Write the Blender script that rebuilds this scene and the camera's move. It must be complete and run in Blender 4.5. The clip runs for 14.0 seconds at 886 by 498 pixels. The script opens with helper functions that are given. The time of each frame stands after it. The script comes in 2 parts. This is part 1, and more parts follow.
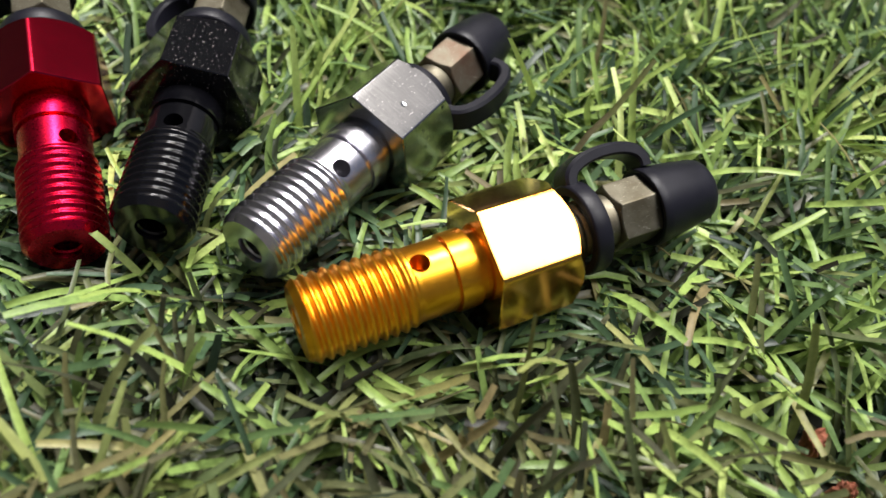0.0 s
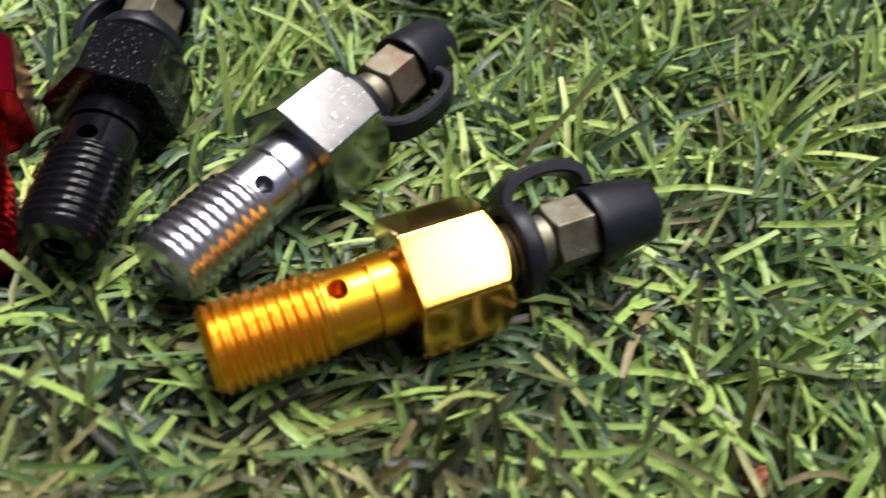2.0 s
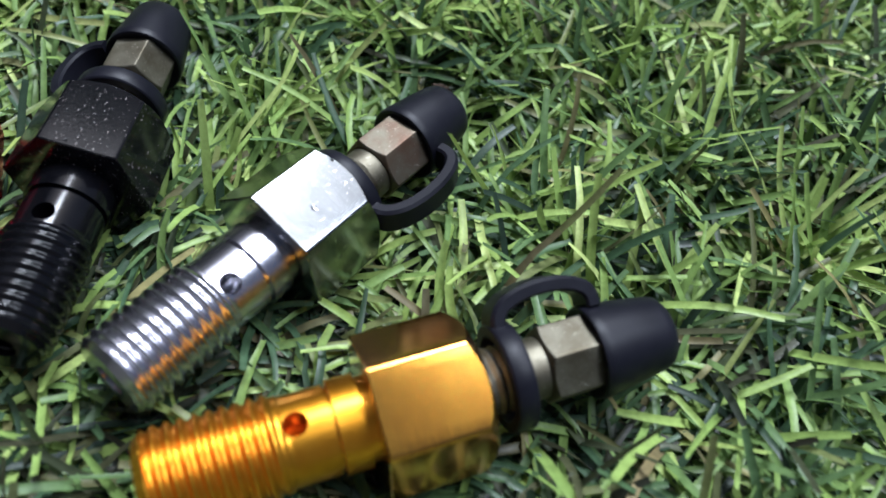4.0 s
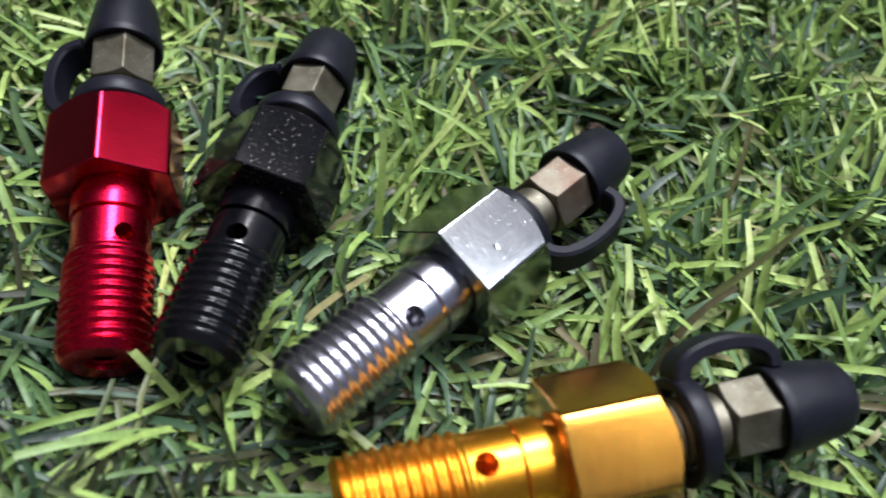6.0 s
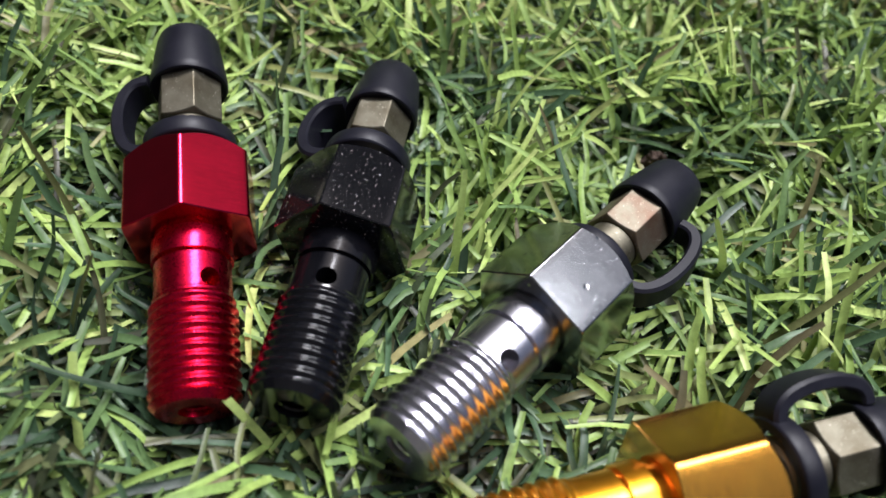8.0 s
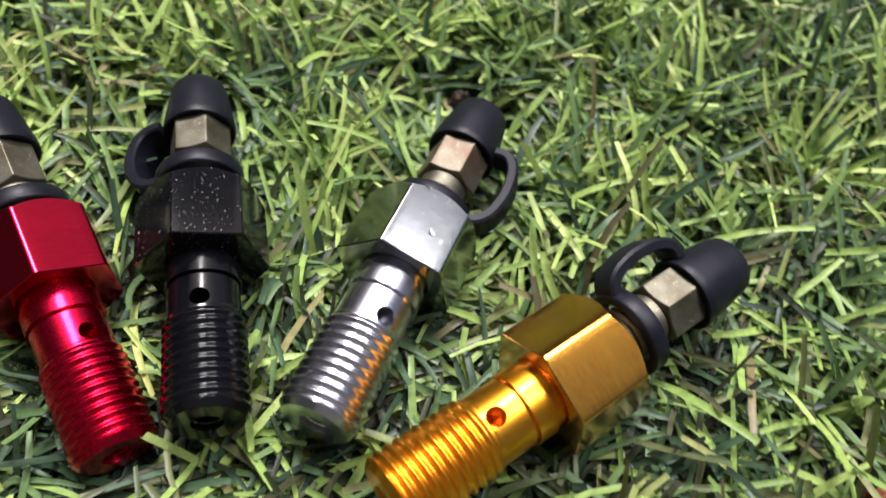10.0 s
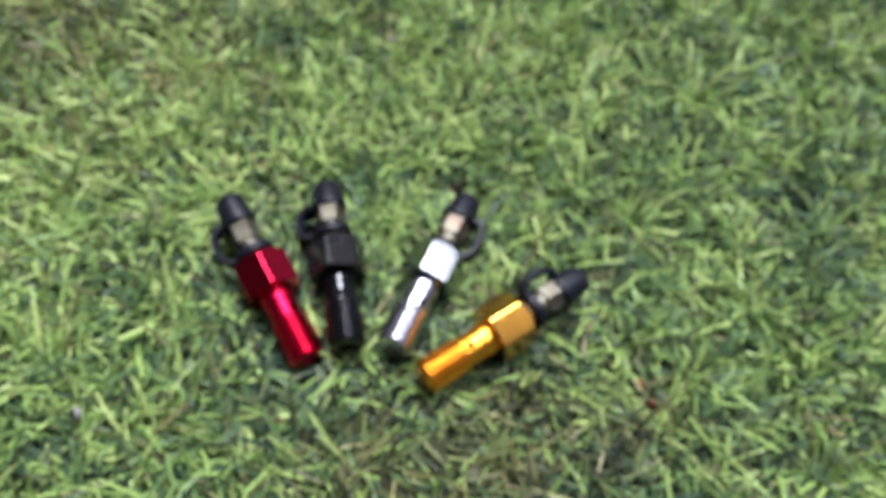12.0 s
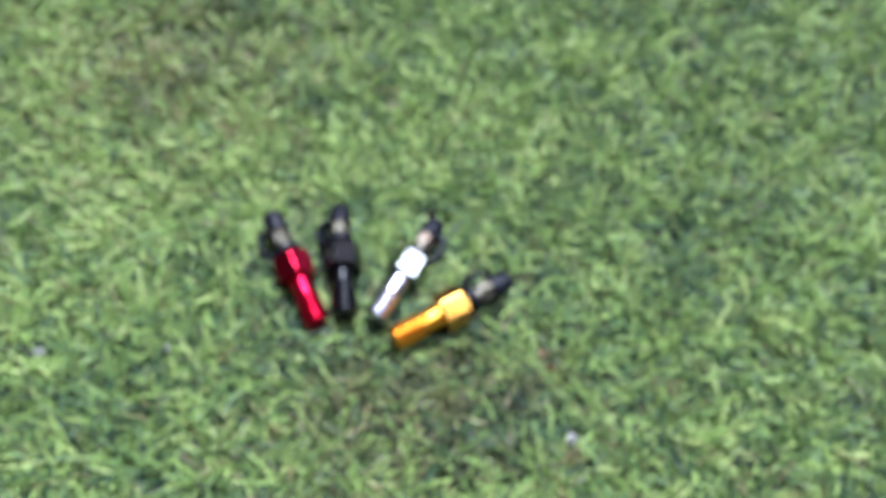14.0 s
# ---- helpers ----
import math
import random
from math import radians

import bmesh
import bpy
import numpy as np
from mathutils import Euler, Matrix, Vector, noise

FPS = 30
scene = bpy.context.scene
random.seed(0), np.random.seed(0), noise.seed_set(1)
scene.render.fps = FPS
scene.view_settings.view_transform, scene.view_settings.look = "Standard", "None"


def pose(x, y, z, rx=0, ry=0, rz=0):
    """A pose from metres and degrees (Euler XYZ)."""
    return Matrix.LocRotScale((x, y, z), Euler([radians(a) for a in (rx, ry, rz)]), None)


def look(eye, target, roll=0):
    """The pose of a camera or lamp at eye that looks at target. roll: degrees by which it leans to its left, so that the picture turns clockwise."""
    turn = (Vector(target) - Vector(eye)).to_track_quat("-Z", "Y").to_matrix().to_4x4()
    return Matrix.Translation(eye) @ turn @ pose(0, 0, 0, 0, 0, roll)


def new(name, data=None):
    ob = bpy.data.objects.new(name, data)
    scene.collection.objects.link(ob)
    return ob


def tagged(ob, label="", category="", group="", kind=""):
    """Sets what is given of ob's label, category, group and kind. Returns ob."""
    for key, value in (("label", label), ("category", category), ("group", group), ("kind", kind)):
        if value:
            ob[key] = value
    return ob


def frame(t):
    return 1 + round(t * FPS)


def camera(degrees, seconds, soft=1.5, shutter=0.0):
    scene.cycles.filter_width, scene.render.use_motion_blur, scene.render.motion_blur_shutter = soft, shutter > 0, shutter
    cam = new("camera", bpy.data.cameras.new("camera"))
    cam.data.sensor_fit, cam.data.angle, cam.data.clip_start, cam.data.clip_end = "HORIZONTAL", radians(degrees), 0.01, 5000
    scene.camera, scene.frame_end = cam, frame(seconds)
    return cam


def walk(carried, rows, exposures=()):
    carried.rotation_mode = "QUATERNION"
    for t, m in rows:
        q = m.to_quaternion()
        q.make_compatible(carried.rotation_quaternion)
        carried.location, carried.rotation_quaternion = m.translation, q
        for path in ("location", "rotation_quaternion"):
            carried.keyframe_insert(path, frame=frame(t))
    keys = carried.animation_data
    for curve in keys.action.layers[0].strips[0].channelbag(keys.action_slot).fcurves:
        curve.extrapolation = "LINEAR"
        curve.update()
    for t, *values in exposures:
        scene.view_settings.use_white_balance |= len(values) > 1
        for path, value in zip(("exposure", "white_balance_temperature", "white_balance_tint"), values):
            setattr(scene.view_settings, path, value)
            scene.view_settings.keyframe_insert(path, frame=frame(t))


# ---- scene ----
cam = camera(58.94, 14.0, shutter=0.4)
# seconds, eye in metres, turn in degrees
PATH = [
    (0.0, 0.01779, -0.06853, 0.08367, 35.99, -4.28, 0.55),
    (0.5, 0.01590, -0.06584, 0.08085, 35.70, -5.24, 0.06),
    (1.0, 0.01699, -0.06556, 0.07941, 35.98, -5.26, 0.04),
    (1.5, 0.01910, -0.06485, 0.07955, 35.60, -4.92, 0.29),
    (2.0, 0.02568, -0.06266, 0.08230, 35.34, -4.76, 0.77),
    (2.2, 0.03094, -0.06199, 0.08361, 35.38, -4.71, 1.04),
    (3.0, 0.03420, -0.05620, 0.08331, 34.99, -4.63, 2.58),
    (3.7, 0.03175, -0.04909, 0.08230, 34.52, -4.67, 4.51),
    (4.3, 0.02833, -0.04406, 0.08170, 34.15, -4.63, 6.16),
    (4.5, 0.02675, -0.04483, 0.08237, 34.00, -4.54, 6.75),
    (5.0, 0.02466, -0.04488, 0.08364, 33.93, -4.37, 7.96),
    (5.5, 0.02344, -0.04502, 0.08343, 34.17, -4.49, 9.17),
    (6.0, 0.01553, -0.04559, 0.08372, 34.60, -4.21, 10.63),
    (6.5, 0.01000, -0.04412, 0.08319, 34.91, -4.03, 11.77),
    (7.0, 0.00824, -0.04415, 0.08329, 35.21, -4.04, 12.15),
    (7.2, 0.00767, -0.04426, 0.08446, 34.79, -4.32, 11.74),
    (8.4, 0.00107, -0.04218, 0.08605, 34.09, -4.25, 7.42),
    (9.3, -0.00079, -0.03930, 0.08896, 32.75, -3.37, -0.53),
    (9.5, 0.00452, -0.03990, 0.09056, 32.70, -3.40, -3.24),
    (10.0, 0.00343, -0.04659, 0.09489, 31.93, -3.88, -10.88),
    (10.5, -0.00156, -0.04939, 0.10357, 30.11, -3.78, -12.77),
    (11.0, -0.00664, -0.06533, 0.13557, 30.01, -3.28, -11.91),
    (11.5, -0.00802, -0.07583, 0.16528, 29.36, -3.79, -10.37),
    (12.0, -0.01356, -0.09348, 0.20138, 29.59, -3.94, -10.28),
    (12.5, -0.00352, -0.11014, 0.23324, 29.41, -2.39, -8.54),
    (13.0, -0.00156, -0.12718, 0.25977, 29.80, -2.04, -7.55),
    (13.5, -0.00073, -0.14291, 0.27334, 30.99, -2.38, -6.80),
    (14.0, -0.00178, -0.15302, 0.28516, 31.51, -2.84, -6.40),
]
walk(cam, [(t, pose(*row)) for t, *row in PATH],
     [(0.0, 0.76, 6500, 11), (2.2, 0.69, 6350, 11.5), (4.3, 0.46, 5350, 9.5), (5.0, 0.46, 5300, 9.5), (5.6, 0.52, 5550, 11), (6.3, 0.64, 5850, 13), (7.2, 0.69, 5950, 13.5),
      (9.3, 0.76, 6150, 15), (10.5, 0.77, 6250, 14.5), (11.5, 0.77, 5950, 14), (12.5, 0.86, 5400, 15.5), (14.0, 1.0, 5200, 16.5)])
cam.data.dof.use_dof = True
cam.data.dof.focus_distance = 0.096
# the opening of the lens is 1.6 mm across
cam.data.dof.aperture_fstop = cam.data.lens / 1.6

# ---- light ----
SUN_AZ, SUN_EL = radians(6), radians(60)
world = bpy.data.worlds.new("sky")
scene.world = world
world.use_nodes = True
wn = world.node_tree
sky = wn.nodes.new("ShaderNodeTexSky")
sky.sky_type, sky.sun_disc = "NISHITA", False
sky.sun_elevation, sky.sun_rotation = SUN_EL, SUN_AZ
sky.dust_density, sky.air_density, sky.ozone_density = 7.0, 0.8, 1.0
wn.nodes["Background"].inputs["Strength"].default_value = 0.040
wn.links.new(sky.outputs["Color"], wn.nodes["Background"].inputs["Color"])
sun = new("sun", bpy.data.lights.new("sun", "SUN"))
sun.data.energy, sun.data.angle, sun.data.color = 3.0, radians(18), (1.0, 0.98, 0.95)
sun.matrix_world = look((math.sin(SUN_AZ) * math.cos(SUN_EL), math.cos(SUN_AZ) * math.cos(SUN_EL), math.sin(SUN_EL)), (0, 0, 0))
# a broad unseen lamp added overhead to the east, for the heads' glare
lamp = new("added_lamp", bpy.data.lights.new("added_lamp", "AREA"))
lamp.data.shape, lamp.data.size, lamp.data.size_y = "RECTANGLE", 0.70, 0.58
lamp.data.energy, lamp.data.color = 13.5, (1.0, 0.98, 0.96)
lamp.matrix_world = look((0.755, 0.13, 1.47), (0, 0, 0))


# ---- materials ----
def material(name, colour, rough=0.5, metal=0.0, spec=0.5):
    m = bpy.data.materials.new(name)
    m.use_nodes = True
    b = m.node_tree.nodes["Principled BSDF"]
    b.inputs["Base Color"].default_value = (*colour, 1)
    b.inputs["Roughness"].default_value, b.inputs["Metallic"].default_value = rough, metal
    b.inputs["Specular IOR Level"].default_value = spec
    return m


def node(m, kind, **sets):
    n = m.node_tree.nodes.new(kind)
    for key, value in sets.items():
        n.inputs[key.replace("_", " ")].default_value = value
    return n


def coords(m):
    return m.node_tree.nodes.new("ShaderNodeTexCoord").outputs["Object"]


def ramp(m, source, stops):
    r = m.node_tree.nodes.new("ShaderNodeValToRGB")
    while len(r.color_ramp.elements) < len(stops):
        r.color_ramp.elements.new(0.5)
    for e, (place, colour) in zip(r.color_ramp.elements, stops):
        e.position, e.color = place, (*colour, 1)
    m.node_tree.links.new(source, r.inputs["Fac"])
    return r.outputs["Color"]


def worn(name, colour, dark, rough, metal, grain, relief, rough_spread=0.12, spots=None, spec=0.5, scuffs=None, coat=0.0, brushed=0.0):
    """A surface with fine grain, larger blotches, uneven gloss and, where asked, small pits."""
    m = material(name, colour, rough, metal, spec)
    t, b = m.node_tree, m.node_tree.nodes["Principled BSDF"]
    at = coords(m)
    big = node(m, "ShaderNodeTexNoise", Scale=260.0, Detail=4.0, Roughness=0.6)
    fine = node(m, "ShaderNodeTexNoise", Scale=grain, Detail=3.0, Roughness=0.7)
    for n in (big, fine):
        t.links.new(at, n.inputs["Vector"])
    t.links.new(ramp(m, big.outputs["Fac"], [(0.3, dark), (0.62, colour)]), b.inputs["Base Color"])
    rr = t.nodes.new("ShaderNodeMapRange")
    rr.inputs["To Min"].default_value, rr.inputs["To Max"].default_value = max(0.03, rough - rough_spread), rough + rough_spread
    t.links.new(fine.outputs["Fac"], rr.inputs["Value"])
    t.links.new(rr.outputs["Result"], b.inputs["Roughness"])
    bump = node(m, "ShaderNodeBump", Strength=relief, Distance=0.00005)
    t.links.new(fine.outputs["Fac"], bump.inputs["Height"])
    t.links.new(bump.outputs["Normal"], b.inputs["Normal"])
    if brushed:
        # fine tool marks run across the axis
        grid = t.nodes.new("ShaderNodeMapping")
        grid.inputs["Scale"].default_value = (1.0, 0.07, 0.07)
        t.links.new(at, grid.inputs["Vector"])
        lines = node(m, "ShaderNodeTexNoise", Scale=4200.0, Detail=4.0, Roughness=0.65)
        t.links.new(grid.outputs["Vector"], lines.inputs["Vector"])
        shade = t.nodes.new("ShaderNodeMapRange")
        shade.inputs["From Min"].default_value, shade.inputs["From Max"].default_value = 0.3, 0.7
        shade.inputs["To Min"].default_value, shade.inputs["To Max"].default_value = 1.0 - brushed, 1.0 + brushed
        t.links.new(lines.outputs["Fac"], shade.inputs["Value"])
        tint = t.nodes.new("ShaderNodeMix")
        tint.data_type, tint.blend_type = "RGBA", "MULTIPLY"
        tint.inputs["Factor"].default_value = 1.0
        t.links.new(b.inputs["Base Color"].links[0].from_socket, tint.inputs["A"])
        t.links.new(shade.outputs["Result"], tint.inputs["B"])
        t.links.new(tint.outputs["Result"], b.inputs["Base Color"])
        groove = node(m, "ShaderNodeBump", Strength=0.06, Distance=0.00003)
        t.links.new(lines.outputs["Fac"], groove.inputs["Height"])
        t.links.new(groove.outputs["Normal"], bump.inputs["Normal"])
    b.inputs["Coat Weight"].default_value, b.inputs["Coat Roughness"].default_value = coat, 0.16
    if scuffs:
        # pale flecks where the coat is chipped
        level, pale = scuffs
        grid = t.nodes.new("ShaderNodeMapping")
        grid.inputs["Scale"].default_value = (1.0, 2.2, 1.4)
        t.links.new(at, grid.inputs["Vector"])
        chip = node(m, "ShaderNodeTexNoise", Scale=1500.0, Detail=5.0, Roughness=0.75, Distortion=0.6)
        t.links.new(grid.outputs["Vector"], chip.inputs["Vector"])
        mask = ramp(m, chip.outputs["Fac"], [(level, (0, 0, 0)), (level + 0.05, (1, 1, 1))])
        blend = t.nodes.new("ShaderNodeMix")
        blend.data_type = "RGBA"
        blend.inputs["B"].default_value = (*pale, 1)
        t.links.new(mask, blend.inputs["Factor"])
        t.links.new(b.inputs["Base Color"].links[0].from_socket, blend.inputs["A"])
        t.links.new(blend.outputs["Result"], b.inputs["Base Color"])
    if spots:
        v = node(m, "ShaderNodeTexVoronoi", Scale=spots)
        t.links.new(at, v.inputs["Vector"])
        pit = ramp(m, v.outputs["Distance"], [(0.0, (0, 0, 0)), (0.16, (1, 1, 1))])
        dent = node(m, "ShaderNodeBump", Strength=0.8, Distance=0.00012)
        t.links.new(pit, dent.inputs["Height"])
        t.links.new(bump.outputs["Normal"], dent.inputs["Normal"])
        t.links.new(dent.outputs["Normal"], b.inputs["Normal"])
    return m


GOLD = worn("gold_anodised", (0.88, 0.415, 0.030), (0.80, 0.345, 0.021), 0.18, 1.0, 2600, 0.018, 0.05, scuffs=(0.69, (0.95, 0.62, 0.22)), coat=1.0, brushed=0.14)
RED = worn("red_anodised", (0.60, 0.005, 0.036), (0.52, 0.004, 0.030), 0.19, 1.0, 2600, 0.02, 0.05, coat=0.25, brushed=0.08)
BLACK = worn("black_anodised", (0.005, 0.005, 0.006), (0.003, 0.003, 0.004), 0.11, 0.0, 2200, 0.10, 0.04, spec=0.34, spots=760, scuffs=(0.63, (0.42, 0.37, 0.36)))
SILVER = worn("polished_metal", (0.32, 0.33, 0.335), (0.27, 0.28, 0.285), 0.18, 1.0, 2400, 0.03, 0.05, brushed=0.13, spots=420, scuffs=(0.62, (0.85, 0.85, 0.87)))
# the turned shanks are less smooth than the heads
GOLD_TURNED = worn("gold_turned", (0.92, 0.41, 0.026), (0.86, 0.35, 0.016), 0.33, 1.0, 2600, 0.08, coat=0.15)
RED_TURNED = worn("red_turned", (0.62, 0.005, 0.040), (0.54, 0.004, 0.032), 0.29, 1.0, 2600, 0.08, coat=0.1)
BLACK_TURNED = worn("black_turned", (0.004, 0.004, 0.005), (0.002, 0.002, 0.003), 0.12, 0.0, 2200, 0.05, 0.04, spec=0.38)
SILVER_TURNED = worn("silver_turned", (0.64, 0.63, 0.68), (0.56, 0.55, 0.60), 0.25, 1.0, 2400, 0.035, 0.05)
ZINC = worn("dull_zinc", (0.20, 0.185, 0.14), (0.11, 0.095, 0.065), 0.54, 1.0, 2000, 0.3, scuffs=(0.62, (0.50, 0.47, 0.39)))
ZINC_RUSTY = worn("rusting_zinc", (0.20, 0.185, 0.14), (0.155, 0.098, 0.070), 0.56, 1.0, 2000, 0.3, scuffs=(0.62, (0.50, 0.45, 0.38)))
RUBBER = worn("black_rubber", (0.008, 0.008, 0.013), (0.004, 0.004, 0.008), 0.44, 0.0, 3000, 0.15, spec=0.22)


def turf_material():
    m = material("turf_blades", (0.12, 0.22, 0.04), 0.42, 0.0, 0.40)
    t, b = m.node_tree, m.node_tree.nodes["Principled BSDF"]
    at = coords(m)
    tone = t.nodes.new("ShaderNodeAttribute")
    tone.attribute_name = "tone"
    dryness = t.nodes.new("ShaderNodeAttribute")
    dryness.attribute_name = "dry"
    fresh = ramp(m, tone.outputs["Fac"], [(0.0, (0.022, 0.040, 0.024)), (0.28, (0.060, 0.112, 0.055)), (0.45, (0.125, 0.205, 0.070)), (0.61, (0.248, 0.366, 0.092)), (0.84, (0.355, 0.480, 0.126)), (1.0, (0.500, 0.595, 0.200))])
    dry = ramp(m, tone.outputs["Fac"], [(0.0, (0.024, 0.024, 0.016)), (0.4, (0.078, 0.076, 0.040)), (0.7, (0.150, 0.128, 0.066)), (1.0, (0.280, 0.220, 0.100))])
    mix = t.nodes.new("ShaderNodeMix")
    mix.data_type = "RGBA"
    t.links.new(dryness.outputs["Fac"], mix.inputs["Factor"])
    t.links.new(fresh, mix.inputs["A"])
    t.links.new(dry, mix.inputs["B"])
    t.links.new(mix.outputs["Result"], b.inputs["Base Color"])
    streak = node(m, "ShaderNodeTexNoise", Scale=2500.0, Detail=2.0)
    t.links.new(at, streak.inputs["Vector"])
    # the yarn is streaked and scuffed
    mottle = node(m, "ShaderNodeTexNoise", Scale=900.0, Detail=5.0, Roughness=0.7)
    t.links.new(at, mottle.inputs["Vector"])
    level = t.nodes.new("ShaderNodeMapRange")
    level.inputs["From Min"].default_value, level.inputs["From Max"].default_value = 0.3, 0.7
    level.inputs["To Min"].default_value, level.inputs["To Max"].default_value = 0.72, 1.24
    t.links.new(mottle.outputs["Fac"], level.inputs["Value"])
    uneven = t.nodes.new("ShaderNodeMix")
    uneven.data_type, uneven.blend_type = "RGBA", "MULTIPLY"
    uneven.inputs["Factor"].default_value = 1.0
    t.links.new(mix.outputs["Result"], uneven.inputs["A"])
    t.links.new(level.outputs["Result"], uneven.inputs["B"])
    t.links.new(uneven.outputs["Result"], b.inputs["Base Color"])
    bump = node(m, "ShaderNodeBump", Strength=0.3, Distance=0.00008)
    t.links.new(streak.outputs["Fac"], bump.inputs["Height"])
    t.links.new(bump.outputs["Normal"], b.inputs["Normal"])
    thin = t.nodes.new("ShaderNodeBsdfTranslucent")
    t.links.new(mix.outputs["Result"], thin.inputs["Color"])
    both = node(m, "ShaderNodeMixShader", Fac=0.20)
    t.links.new(b.outputs["BSDF"], both.inputs[1])
    t.links.new(thin.outputs["BSDF"], both.inputs[2])
    t.links.new(both.outputs["Shader"], t.nodes["Material Output"].inputs["Surface"])
    return m


TURF = turf_material()
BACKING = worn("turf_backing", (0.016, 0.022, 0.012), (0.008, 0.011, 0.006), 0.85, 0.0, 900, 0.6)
PILE = worn("distant_pile", (0.070, 0.115, 0.036), (0.022, 0.042, 0.016), 0.75, 0.0, 700, 0.9)
CLAY = worn("red_clay", (0.33, 0.11, 0.055), (0.17, 0.05, 0.03), 0.8, 0.0, 1500, 0.6)
SOIL = worn("brown_soil", (0.060, 0.035, 0.022), (0.03, 0.018, 0.012), 0.9, 0.0, 1500, 0.6)
PALE = worn("pale_stone", (0.42, 0.40, 0.39), (0.30, 0.28, 0.27), 0.6, 0.0, 1500, 0.5)


# ---- meshes ----
def finish(name, me, mat, parent=None, label="", smooth=True, edge=35):
    me.materials.append(mat)
    if smooth:
        me.shade_smooth()
        me.set_sharp_from_angle(angle=radians(edge))
    ob = new(name, me)
    ob.parent = parent
    if label:
        ob["label"] = label
    return ob


def part(name, bm, mat, parent, label="", edge=35):
    me = bpy.data.meshes.new(name)
    bmesh.ops.recalc_face_normals(bm, faces=bm.faces)
    bm.to_mesh(me)
    bm.free()
    return finish(name, me, mat, parent, label, True, edge)


def lathe(stations, radius, turns=72):
    """A solid turned round the x axis; radius(x, angle, k) gives its surface at station k."""
    bm = bmesh.new()
    rings = []
    for k, x in enumerate(stations):
        ring = []
        for j in range(turns):
            a = 2 * math.pi * j / turns
            r = radius(x, a, k)
            ring.append(bm.verts.new((x, r * math.cos(a), r * math.sin(a))))
        rings.append(ring)
    for p, q in zip(rings, rings[1:]):
        for j in range(turns):
            bm.faces.new((p[j], p[(j + 1) % turns], q[(j + 1) % turns], q[j]))
    bm.faces.new(rings[0])
    bm.faces.new(rings[-1])
    return bm


def turned(points, turns=56):
    """A solid turned round the x axis from (x, r) points in mm."""
    return lathe([x / 1000 for x, r in points], lambda x, a, k: points[k][1] / 1000, turns)


def hoop(points, turns=56):
    """A ring round the x axis whose section runs through the (x, r) points, mm."""
    bm = bmesh.new()
    rings = []
    for j in range(turns):
        a = 2 * math.pi * j / turns
        rings.append([bm.verts.new((x / 1000, r / 1000 * math.cos(a), r / 1000 * math.sin(a))) for x, r in points])
    n = len(points)
    for j in range(turns):
        p, q = rings[j], rings[(j + 1) % turns]
        for i in range(n):
            bm.faces.new((p[i], p[(i + 1) % n], q[(i + 1) % n], q[i]))
    return bm


def hexagon(flats, x0, x1, angle, front=0.0, back=1.0, edge_flat=1.7):
    """A hexagonal prism along x, mm, a corner at angle; its ends are chamfered by a cone (front, back: slope)."""
    bm = bmesh.new()
    half = flats / 2
    keep = half * 0.985
    rows, outline = [], []
    # each of the six edges is rounded off between its two flats
    near = half / math.cos(radians(30 - edge_flat))
    bend = 2 * near * math.sin(radians(edge_flat))
    centre = near * math.cos(radians(edge_flat)) - bend * math.cos(radians(30))
    for c in range(6):
        for k in range(1, 6):
            w = radians(10 * k - 30)
            x, y = centre + bend * math.cos(w), bend * math.sin(w)
            outline.append((60 * c + math.degrees(math.atan2(y, x)), math.hypot(x, y)))
        for k in range(9):
            a = edge_flat + (60 - 2 * edge_flat) * k / 8
            outline.append((60 * c + a, half / math.cos(radians(a - 30))))
    angles = [a for a, r in outline]

    ease = 0.13
    for x, slope, sign in ((x0, front, 1), (x1, back, -1)):
        side, face = [], []
        for a, r in outline:
            w = radians(a + angle)
            for ring, off, out in ((side, ease, 0.0), (face, 0.0, ease)):
                ring.append(bm.verts.new(((x + sign * (slope * max(0, r - keep) + off)) / 1000, (r - out) * math.cos(w) / 1000, (r - out) * math.sin(w) / 1000)))
        rows.append((side, face))
    n = len(angles)

    def band(p, q):
        for j in range(n):
            bm.faces.new((p[j], p[(j + 1) % n], q[(j + 1) % n], q[j]))

    band(rows[0][0], rows[1][0])
    for (side, face), x in zip(rows, (x0, x1)):
        band(side, face)
        disc = [bm.verts.new((x / 1000, keep * 0.95 * math.cos(radians(a + angle)) / 1000, keep * 0.95 * math.sin(radians(a + angle)) / 1000)) for a in angles]
        band(face, disc)
        bm.faces.new(disc)
    return bm


def carve(ob, cutters):
    """Cuts the cutters' shapes out of ob and drops them."""
    for c in cutters:
        mod = ob.modifiers.new("cut", "BOOLEAN")
        mod.operation, mod.object, mod.solver = "DIFFERENCE", c, "EXACT"
    made = bpy.data.meshes.new_from_object(ob.evaluated_get(bpy.context.evaluated_depsgraph_get()))
    ob.modifiers.clear()
    ob.data = made
    made.shade_smooth()
    made.set_sharp_from_angle(angle=radians(40))
    for c in cutters:
        bpy.data.objects.remove(c)


PITCH = 1.25
STRAPS = []


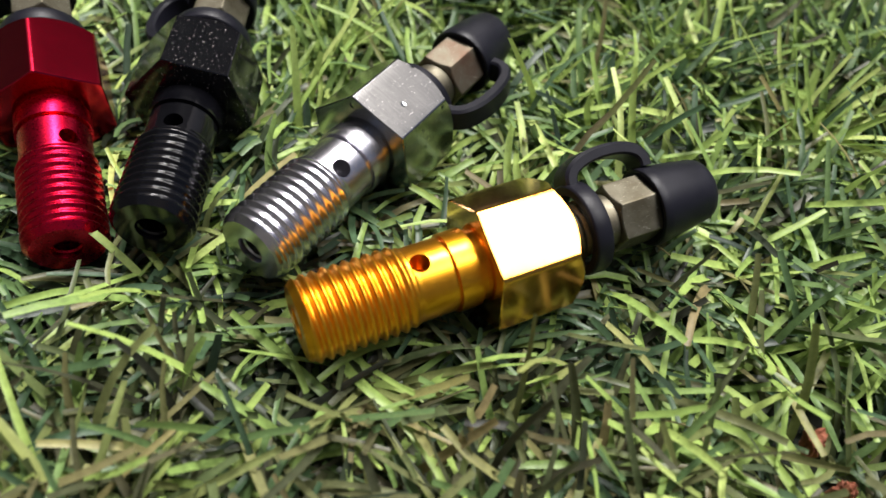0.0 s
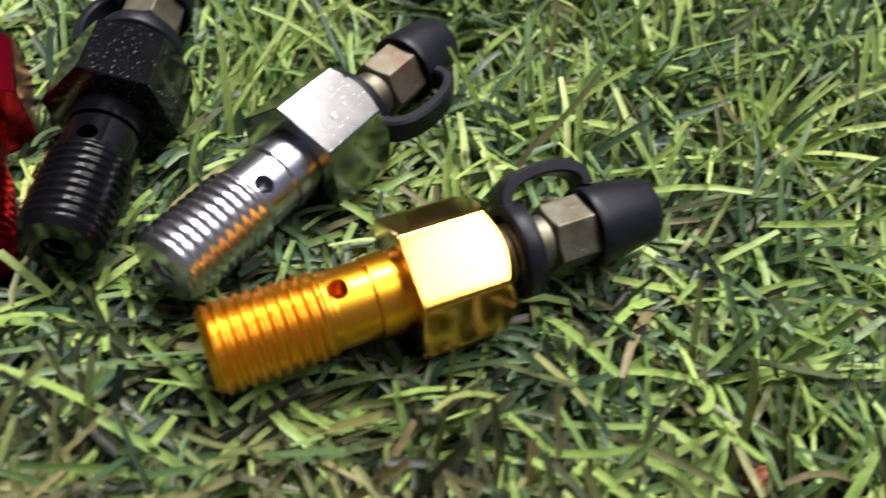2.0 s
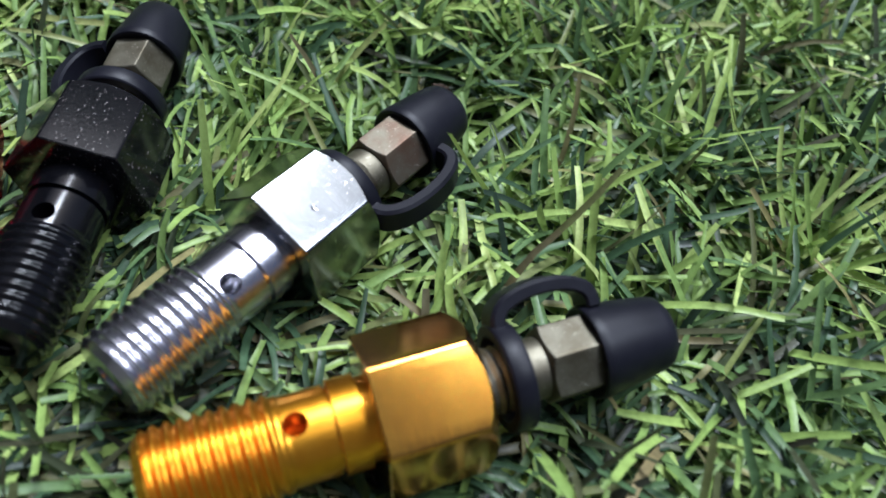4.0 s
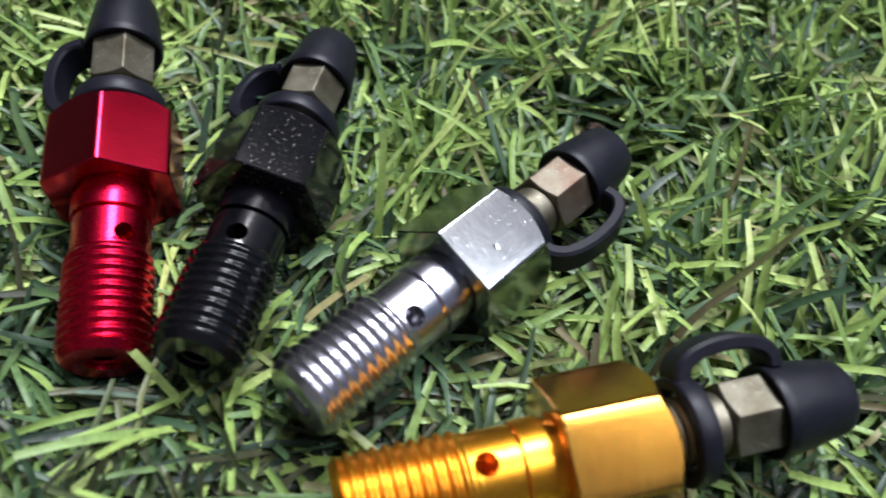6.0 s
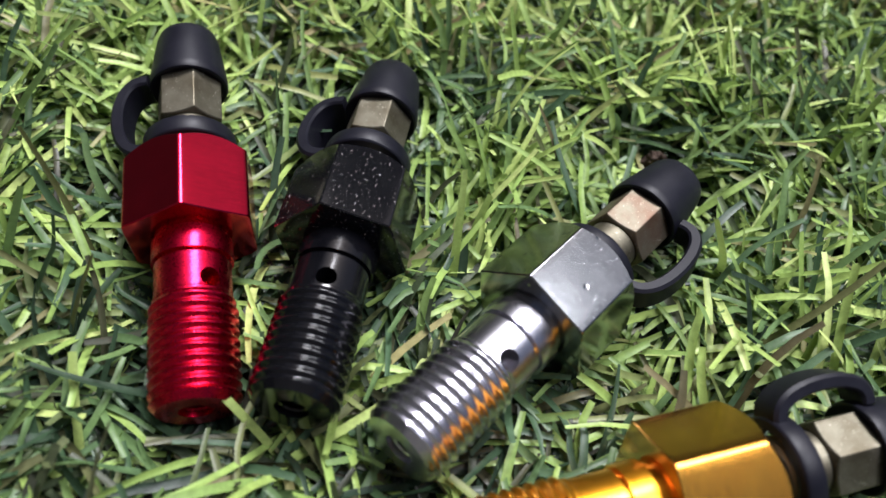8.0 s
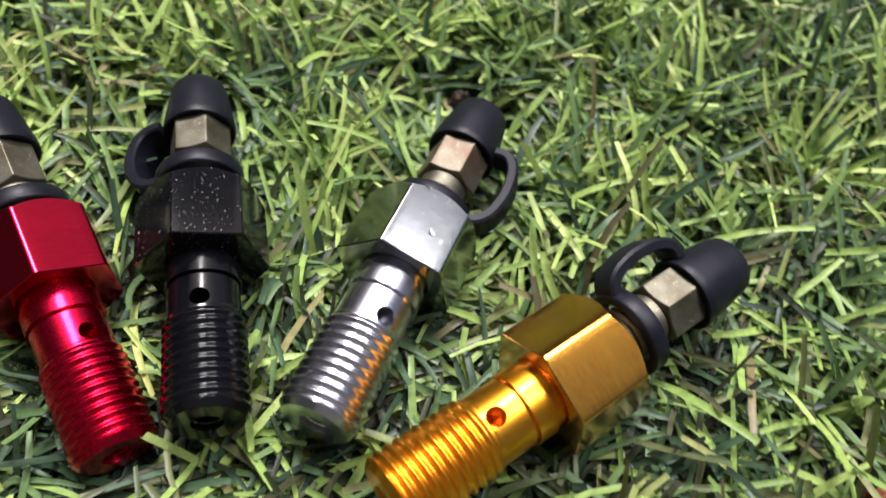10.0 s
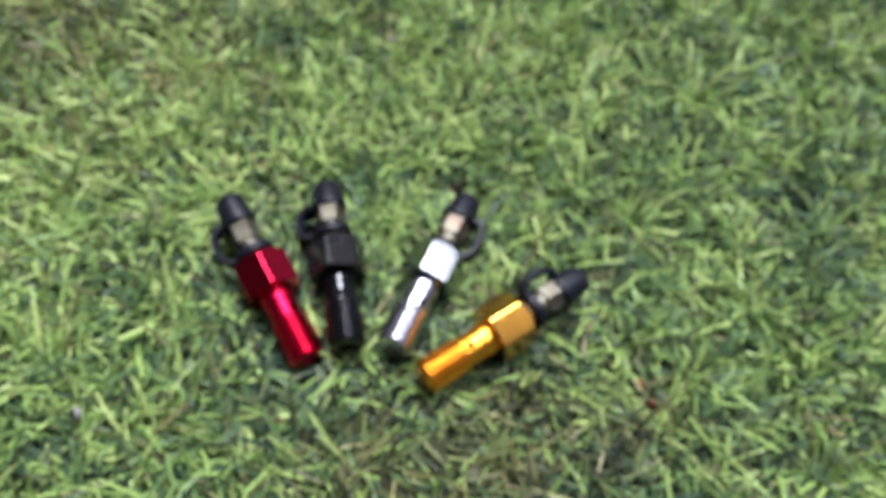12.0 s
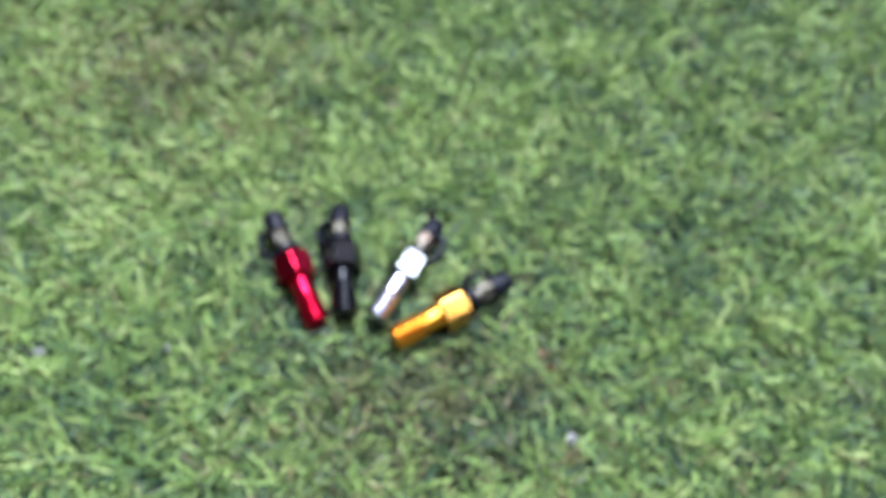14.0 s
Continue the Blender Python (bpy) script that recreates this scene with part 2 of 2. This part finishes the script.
def shank_radius(x, a, k):
    """The surface of the threaded shank, groove and collar; x in metres from the hex head."""
    x *= 1000
    if x < -8.1:
        u = ((x - PITCH * a / (2 * math.pi)) / PITCH) % 1.0
        crest = 0.5 - 0.5 * math.cos(2 * math.pi * u)
        fade = min(1.0, max(0.0, (-8.1 - x) / 1.3))
        r = 4.50 + 0.46 * crest * fade
        return min(r, 4.18 + (x + 21.1) * 0.9) / 1000
    if x < -3.75:
        return 4.38 / 1000
    if x < -3.35:
        return 4.10 / 1000
    if x < -0.75:
        return 4.68 / 1000
    return 4.24 / 1000


def banjo_bolt(label, mat, turned_mat, m, turn, hole, nip, strap_turn, ring_at, strap_bow, word, strap_wide=3.2, pushed=0.0, edge_flat=1.5):
    """A bolt that lies along its own x axis, its hex head's front at 0, its rubber cap towards +x."""
    bolt = tagged(new("bleed_bolt"), label, "bleed bolt", "bolts laid out on the turf")
    bolt.matrix_world = m
    bolt.matrix_basis = m
    xs = [-21.1, -21.02] + [-20.9 + 0.1 * i for i in range(128)]
    xs += [-8.05, -7.5, -6, -4.5, -3.9, -3.76, -3.74, -3.7, -3.4, -3.36, -3.34, -3.2, -2, -1, -0.85, -0.76, -0.74, -0.7, 0.5]
    xs = sorted(set(xs))
    shank = part("threaded_shank", lathe([x / 1000 for x in xs], shank_radius, 72), turned_mat, bolt, word + " threaded shank")
    a = radians(hole)
    drill = part("drill", turned([(0, 1.18), (12, 1.18)], 28), mat, bolt)
    drill.matrix_basis = Matrix.Translation((-6.97 / 1000, 0, 0)) @ Matrix.Rotation(a, 4, "X") @ Matrix.Rotation(radians(90), 4, "Z")
    bore = part("bore", turned([(-22.6, 1.95), (-20.4, 1.8), (-20.2, 1.6), (-5.5, 1.5)], 28), mat, bolt)
    carve(shank, [drill, bore])
    part("hex_head", hexagon(14.42, 0, 10.85, turn, 0.05, 1.0, edge_flat), mat, bolt, word + " hexagonal head", 12)
    nipple = part("bleed_nipple", lathe([x / 1000 for x in [9.6 + 0.12 * i for i in range(52)] + [15.8, 16.4, 19.5]],
                  lambda x, b, k: (3.25 + (0.28 * (1 - abs(2 * (((x * 1000 - b / (2 * math.pi)) % 1.0)) - 1)) if x < 0.0150 else 0)) / 1000, 40), ZINC, bolt, "dull zinc bleed nipple")
    part("nipple_hex", hexagon(7.5, 16.75 + pushed, 25.0 + pushed, nip, 0.5, 0.6), ZINC_RUSTY if word == "silver" else ZINC, nipple, "", 12)
    cap = part("dust_cap", turned([(x + 0.2 * pushed, r) for x, r in [(23.4, 4.0), (23.1, 4.7), (23.2, 4.92), (23.6, 5.04), (24.4, 5.0), (28.0, 4.52), (30.9, 4.1), (31.7, 3.84), (32.2, 3.3), (32.45, 2.5), (32.5, 1.0)]]), RUBBER, bolt, "black rubber dust cap")
    r0 = ring_at
    part("cap_ring", hoop([(r0, 4.5), (r0, 5.45), (r0 + 0.12, 5.62), (r0 + 0.3, 5.7), (r0 + 2.0, 5.7), (r0 + 2.2, 5.62), (r0 + 2.3, 5.45), (r0 + 2.3, 4.5), (r0 + 1.8, 4.1), (r0 + 0.6, 4.1)]), RUBBER, cap)
    # the strap bows out from the ring to the cap's rim
    bm = bmesh.new()
    ends = (r0 + 1.1, 4.9), (24.5 + 0.2 * pushed, 4.9)
    rows, n = [], 28
    for i in range(n + 1):
        s = i / n
        w = math.pi * s
        mid = (ends[0][0] + ends[1][0]) / 2
        span = (ends[1][0] - ends[0][0]) / 2
        bulge = math.sin(w) ** 0.75
        x = mid - span * math.cos(w) * (1 + 0.06 * bulge)
        y = 4.9 + strap_bow * bulge
        rows.append(Vector((x, y)))
    rings = []
    for i, c in enumerate(rows):
        d = (rows[min(i + 1, n)] - rows[max(i - 1, 0)]).normalized()
        nor = Vector((-d.y, d.x))
        ring = []
        for across, out in ((-strap_wide / 2, -0.5), (0.3 - strap_wide / 2, -0.75), (strap_wide / 2 - 0.3, -0.75), (strap_wide / 2, -0.5), (strap_wide / 2, 0.5), (strap_wide / 2 - 0.35, 0.85), (0.35 - strap_wide / 2, 0.85), (-strap_wide / 2, 0.5)):
            q = c + nor * out
            p = Matrix.Rotation(radians(strap_turn), 3, "X") @ Vector((q.x, q.y, across))
            ring.append(bm.verts.new(p / 1000))
            STRAPS.append(m @ (p / 1000))
        rings.append(ring)
    for p, q in zip(rings, rings[1:]):
        for j in range(8):
            bm.faces.new((p[j], p[(j + 1) % 8], q[(j + 1) % 8], q[j]))
    bm.faces.new(rings[0])
    bm.faces.new(rings[-1])
    part("strap", bm, RUBBER, cap)
    return bolt


banjo_bolt("red anodised aluminium bleed bolt with black rubber cap, lying on turf", RED, RED_TURNED,
           pose(-0.02852, 0.00548, 0.00710, 0.22, -4.82, 109.40), 30, 124.0, 106.0, -10, 12.3, 3.9, "red", 4.4, 0.0, 3.0)
banjo_bolt("glossy black bleed bolt with black rubber cap, lying on turf", BLACK, BLACK_TURNED,
           pose(-0.01099, 0.00725, 0.00803, 14.25, 4.01, 89.99), 0, 78.4, 96.0, -30, 13.3, 4.3, "black", 5.8, 0.9)
banjo_bolt("polished silver bleed bolt with black rubber cap, lying on turf", SILVER, SILVER_TURNED,
           pose(0.01221, 0.00193, 0.00793, 11.63, 2.46, 56.35), 5, 108.6, 103.8, 160, 10.8, 3.9, "silver", 3.4, 0.26)
banjo_bolt("gold anodised aluminium bleed bolt with black rubber cap, lying on turf", GOLD, GOLD_TURNED,
           pose(0.02625, -0.01665, 0.00975, 1.30, -0.10, 24.87), 20, 91.8, 104.4, 32, 13.4, 3.2, "gold", 4.0, 1.4, 2.6)


# ---- turf ----
BOLTS = [ob.matrix_basis.copy() for ob in scene.objects if ob.name.startswith("bleed_bolt")]

def sheet(name, label, half_x, half_y, x, y, z, mat):
    bm = bmesh.new()
    bmesh.ops.create_grid(bm, x_segments=48, y_segments=48, size=1.0)
    for v in bm.verts:
        v.co = Vector((v.co.x * half_x + x, v.co.y * half_y + y, z))
        v.co.z += 0.0004 * noise.noise(v.co * 40)
    me = bpy.data.meshes.new(name)
    bm.to_mesh(me)
    bm.free()
    return tagged(finish(name, me, mat), label, "ground", kind="structure")


sheet("ground", "green turf ground with a short mottled pile", 2.0, 2.0, 0, 0, -0.0030, PILE)
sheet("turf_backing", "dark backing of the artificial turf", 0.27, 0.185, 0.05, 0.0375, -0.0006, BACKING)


LUMPS = [(65.1, -34.0), (67.3, -39.4), (28.5, 36.6), (69.5, -69.2), (-125.8, -16.9), (-79.5, -19.2)]
# foot and tip of blades that lean over the bolts' ends, mm
LONE = [((-12.7, -15.9, 1.6), (-18.9, -12.9, 8.1)), ((-10.6, -14.8, 1.5), (-14.3, -12.2, 6.2)), ((31.0, -22.5, 1.5), (36.5, -23.5, 3.5)), ((-33.0, -20.0, 1.0), (-36.0, -11.0, 7.0))]


def blades(name, count, x0, x1, y0, y1, tall, low, high, width, seed, tone_shift=0.0, lone=(), hollow=None, n=4):
    """Turf blades: narrow folded strips that rise from tufts and bend over."""
    rng = np.random.default_rng(seed)
    tufts = max(1, count // 9)
    tx, ty = rng.uniform(x0, x1, tufts * 2), rng.uniform(y0, y1, tufts * 2)
    # the pile is uneven: some spots are thin and dark
    thick = np.array([noise.noise(Vector((x * 120, y * 120, 5.1))) for x, y in zip(tx, ty)])
    order = np.argsort(rng.uniform(0, 1, tufts * 2) - 0.9 * thick)[:tufts]
    tx, ty = tx[order], ty[order]
    pick = rng.integers(0, tufts, count)
    bx = tx[pick] + rng.normal(0, 0.0015, count)
    by = ty[pick] + rng.normal(0, 0.0015, count)
    head = rng.uniform(0, 2 * np.pi, count)
    length = tall * rng.uniform(0.55, 1.25, count)
    lean0 = np.radians(rng.uniform(low, high, count))
    bend = np.radians(rng.uniform(0, 68, count))
    side = np.radians(rng.normal(0, 34, count))
    wide = width * rng.uniform(0.7, 1.25, count)
    twist = np.radians(rng.normal(0, 30, count))
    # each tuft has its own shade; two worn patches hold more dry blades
    shade = rng.uniform(0, 1, tufts)
    soft = np.array([noise.noise(Vector((x * 105, y * 105, 0.3))) for x, y in zip(tx, ty)])
    # a paler stretch of the lawn to the left
    # light on the far side and shade round the bolts, put into tone
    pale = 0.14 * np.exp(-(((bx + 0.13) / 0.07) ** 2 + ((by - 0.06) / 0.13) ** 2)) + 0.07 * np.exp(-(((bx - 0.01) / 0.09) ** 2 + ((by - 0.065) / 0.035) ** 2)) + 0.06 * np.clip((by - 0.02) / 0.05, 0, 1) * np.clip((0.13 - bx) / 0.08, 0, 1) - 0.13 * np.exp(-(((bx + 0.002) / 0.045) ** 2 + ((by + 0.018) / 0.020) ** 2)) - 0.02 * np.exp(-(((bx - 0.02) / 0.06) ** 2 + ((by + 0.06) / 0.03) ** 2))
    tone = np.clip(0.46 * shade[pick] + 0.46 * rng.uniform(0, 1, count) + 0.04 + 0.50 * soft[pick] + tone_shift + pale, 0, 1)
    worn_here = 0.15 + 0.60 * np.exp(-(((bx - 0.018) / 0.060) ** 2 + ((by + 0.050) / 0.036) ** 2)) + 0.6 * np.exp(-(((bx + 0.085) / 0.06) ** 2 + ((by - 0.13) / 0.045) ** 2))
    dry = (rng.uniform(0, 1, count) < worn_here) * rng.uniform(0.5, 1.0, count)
    length *= 0.85 + 0.3 * shade[pick]
    verts = np.zeros((count, n, 3, 3))
    p = np.stack([bx, by, np.full(count, -0.0003)], 1)
    for k in range(n):
        s = k / (n - 1)
        lean = np.minimum(lean0 + bend * s, np.radians(106))
        h = head + side * s
        d = np.stack([np.sin(lean) * np.cos(h), np.sin(lean) * np.sin(h), np.cos(lean)], 1)
        if k:
            p = p + d * (length / (n - 1))[:, None]
        p[:, 2] = np.maximum(p[:, 2], 0.0002)
        across = np.stack([-np.sin(h), np.cos(h), np.zeros(count)], 1)
        up = np.cross(d, across)
        tw = twist * s
        across = across * np.cos(tw)[:, None] + up * np.sin(tw)[:, None]
        half = wide * 0.5 * (1.0 - 0.28 * s ** 3)
        fold = np.cross(across, d) * (half * 0.35)[:, None]
        verts[:, k, 0] = p - across * half[:, None]
        verts[:, k, 1] = p + fold
        verts[:, k, 2] = p + across * half[:, None]
    # no blade grows through a bolt
    clear = np.ones(count, bool)
    if hollow:
        hx0, hx1, hy0, hy1 = hollow
        clear &= ~((bx > hx0) & (bx < hx1) & (by > hy0) & (by < hy1))
    for m in BOLTS:
        inv = np.array(m.inverted())
        q = verts.reshape(-1, 3) @ inv[:3, :3].T + inv[:3, 3]
        x, r = q[:, 0], np.hypot(q[:, 1], q[:, 2])
        girth = np.where(x < 0, 0.0050, np.where(x < 0.010, 0.0074, 0.0054))
        high = verts.reshape(-1, 3)[:, 2] > 0.0066
        inside = ((r < girth) & (x > -0.0218) & (x < 0.0332)) | (high & (r < girth + 0.0048) & (x > -0.0270) & (x < 0.036))
        clear &= ~inside.reshape(count, -1).any(1)
    for px, py in LUMPS:
        clear &= ~(np.hypot(verts[:, :, 1, 0] - px / 1000, verts[:, :, 1, 1] - py / 1000) < 0.0022).any(1)
    near = np.array([tuple(p) for p in STRAPS])
    for group in np.array_split(np.arange(count), 40):
        box = verts[group][:, :, 1]
        close = (np.abs(box - near.mean(0)).max(2) < 0.06).any(1) & clear[group]
        ids = group[close]
        if len(ids):
            gap = np.linalg.norm(verts[ids][:, :, 1][:, :, None] - near[None, None], axis=3).min((1, 2))
            clear[ids[gap < 0.0016]] = False
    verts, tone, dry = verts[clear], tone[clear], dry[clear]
    # a few blades stand alone over the bolts' ends
    for foot, tip in lone:
        f, e = np.array(foot) / 1000, np.array(tip) / 1000
        strip = np.zeros((1, n, 3, 3))
        side_way = np.cross(e - f, (0, 0, 1.0))
        side_way *= 0.00048 / np.linalg.norm(side_way)
        for k in range(n):
            c = f + (e - f) * k / (n - 1) + np.array((0, 0, 0.0006)) * math.sin(math.pi * k / (n - 1))
            strip[0, k] = c - side_way, c + np.array((0, 0, 0.00012)), c + side_way
        verts, tone, dry = np.concatenate([verts, strip]), np.append(tone, 0.78), np.append(dry, 0.25)
    count = len(verts)
    base = (np.arange(count) * n * 3)[:, None]
    quads = []
    for k in range(n - 1):
        for c in range(2):
            i = k * 3 + c
            quads.append([i, i + 1, i + 4, i + 3])
    faces = (base[:, :, None] + np.array(quads)[None]).reshape(-1, 4)
    me = bpy.data.meshes.new(name)
    flat = verts.reshape(-1, 3)
    me.vertices.add(len(flat))
    me.vertices.foreach_set("co", flat.ravel())
    me.loops.add(faces.size)
    me.loops.foreach_set("vertex_index", faces.ravel().astype(np.int32))
    me.polygons.add(len(faces))
    me.polygons.foreach_set("loop_start", np.arange(0, faces.size, 4, dtype=np.int32))
    me.update(calc_edges=True)
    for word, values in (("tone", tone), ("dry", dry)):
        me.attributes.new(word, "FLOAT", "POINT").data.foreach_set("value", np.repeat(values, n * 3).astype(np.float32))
    return finish(name, me, TURF, None, "", True, 60)


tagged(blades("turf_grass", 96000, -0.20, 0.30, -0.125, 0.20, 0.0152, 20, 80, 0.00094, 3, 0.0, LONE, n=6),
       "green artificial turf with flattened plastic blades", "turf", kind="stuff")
# thatch tone is lowered: shade in the gaps between blades, set as colour
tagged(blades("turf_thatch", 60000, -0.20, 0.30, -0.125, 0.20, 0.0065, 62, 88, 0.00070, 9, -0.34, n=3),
       "short green thatch at the foot of the turf, shade darkened into its colour", "turf", kind="stuff")


tagged(blades("turf_surround", 60000, -0.50, 0.60, -0.45, 0.52, 0.0150, 14, 70, 0.00150, 17, 0.0, (), (-0.20, 0.30, -0.125, 0.20)),
       "green artificial turf farther out round the bolts", "turf", kind="stuff")


# ---- plain unseen walls, added to darken what the bolts reflect ----
SKY_BLOCK = worn("sky_block_dark", (0.10, 0.095, 0.09), (0.075, 0.07, 0.068), 0.8, 0.0, 300, 0.3)


def wall(name, x0, x1, y0, y1, tall):
    bm = bmesh.new()
    bmesh.ops.create_cube(bm, size=1.0, matrix=Matrix.Translation(((x0 + x1) / 2, (y0 + y1) / 2, tall / 2 - 0.001)) @ Matrix.Diagonal((x1 - x0, y1 - y0, tall, 1)))
    return tagged(part(name, bm, SKY_BLOCK, None), "plain dark unseen wall added to block the sky", "wall", kind="structure")


wall("sky_block_west", -1.75, -1.60, -1.6, 1.6, 2.2)
wall("sky_block_south", -1.75, 1.2, -1.76, -1.605, 2.0)
wall("sky_block_north", -1.75, 0.72, 1.605, 1.76, 1.7)


def clod(name, label, at, size, mat, seed):
    """A small rough lump."""
    bm = bmesh.new()
    bmesh.ops.create_icosphere(bm, subdivisions=4, radius=1.0)
    for v in bm.verts:
        k = 1 + 0.42 * noise.noise(v.co * 1.4 + Vector((seed, 0, 0))) + 0.30 * noise.noise(v.co * 3.2 + Vector((0, seed, 0))) + 0.12 * noise.noise(v.co * 8 + Vector((0, 0, seed)))
        v.co = Vector((v.co.x * size[0], v.co.y * size[1], v.co.z * size[2])) * (k / 2000)
    me = bpy.data.meshes.new(name)
    bm.to_mesh(me)
    bm.free()
    ob = tagged(finish(name, me, mat), label, "clod")
    ob.location = Vector(at) / 1000
    return ob


clod("clay_clod", "small red-brown clod of clay between turf blades", (65.1, -34.0, 2.9), (2.3, 2.7, 4.8), CLAY, 3)
clod("clay_clod", "smaller red-brown clod of clay between turf blades", (67.3, -39.4, 2.3), (1.9, 2.2, 4.2), CLAY, 8)
clod("soil_clod", "dark brown clod of soil between turf blades", (28.5, 36.6, 1.4), (3.2, 2.4, 3.4), SOIL, 5)
clod("pale_pebble", "pale grey pebble lying between turf blades", (69.5, -69.2, 3.9), (3.8, 4.6, 6.0), PALE, 11)
clod("pale_pebble", "small pinkish pale pebble between turf blades", (-125.8, -16.9, 3.8), (4.0, 3.5, 6.0), PALE, 14)
clod("pale_pebble", "smaller pinkish pale pebble between turf blades", (-79.5, -19.2, 3.2), (3.0, 2.8, 5.4), PALE, 21)
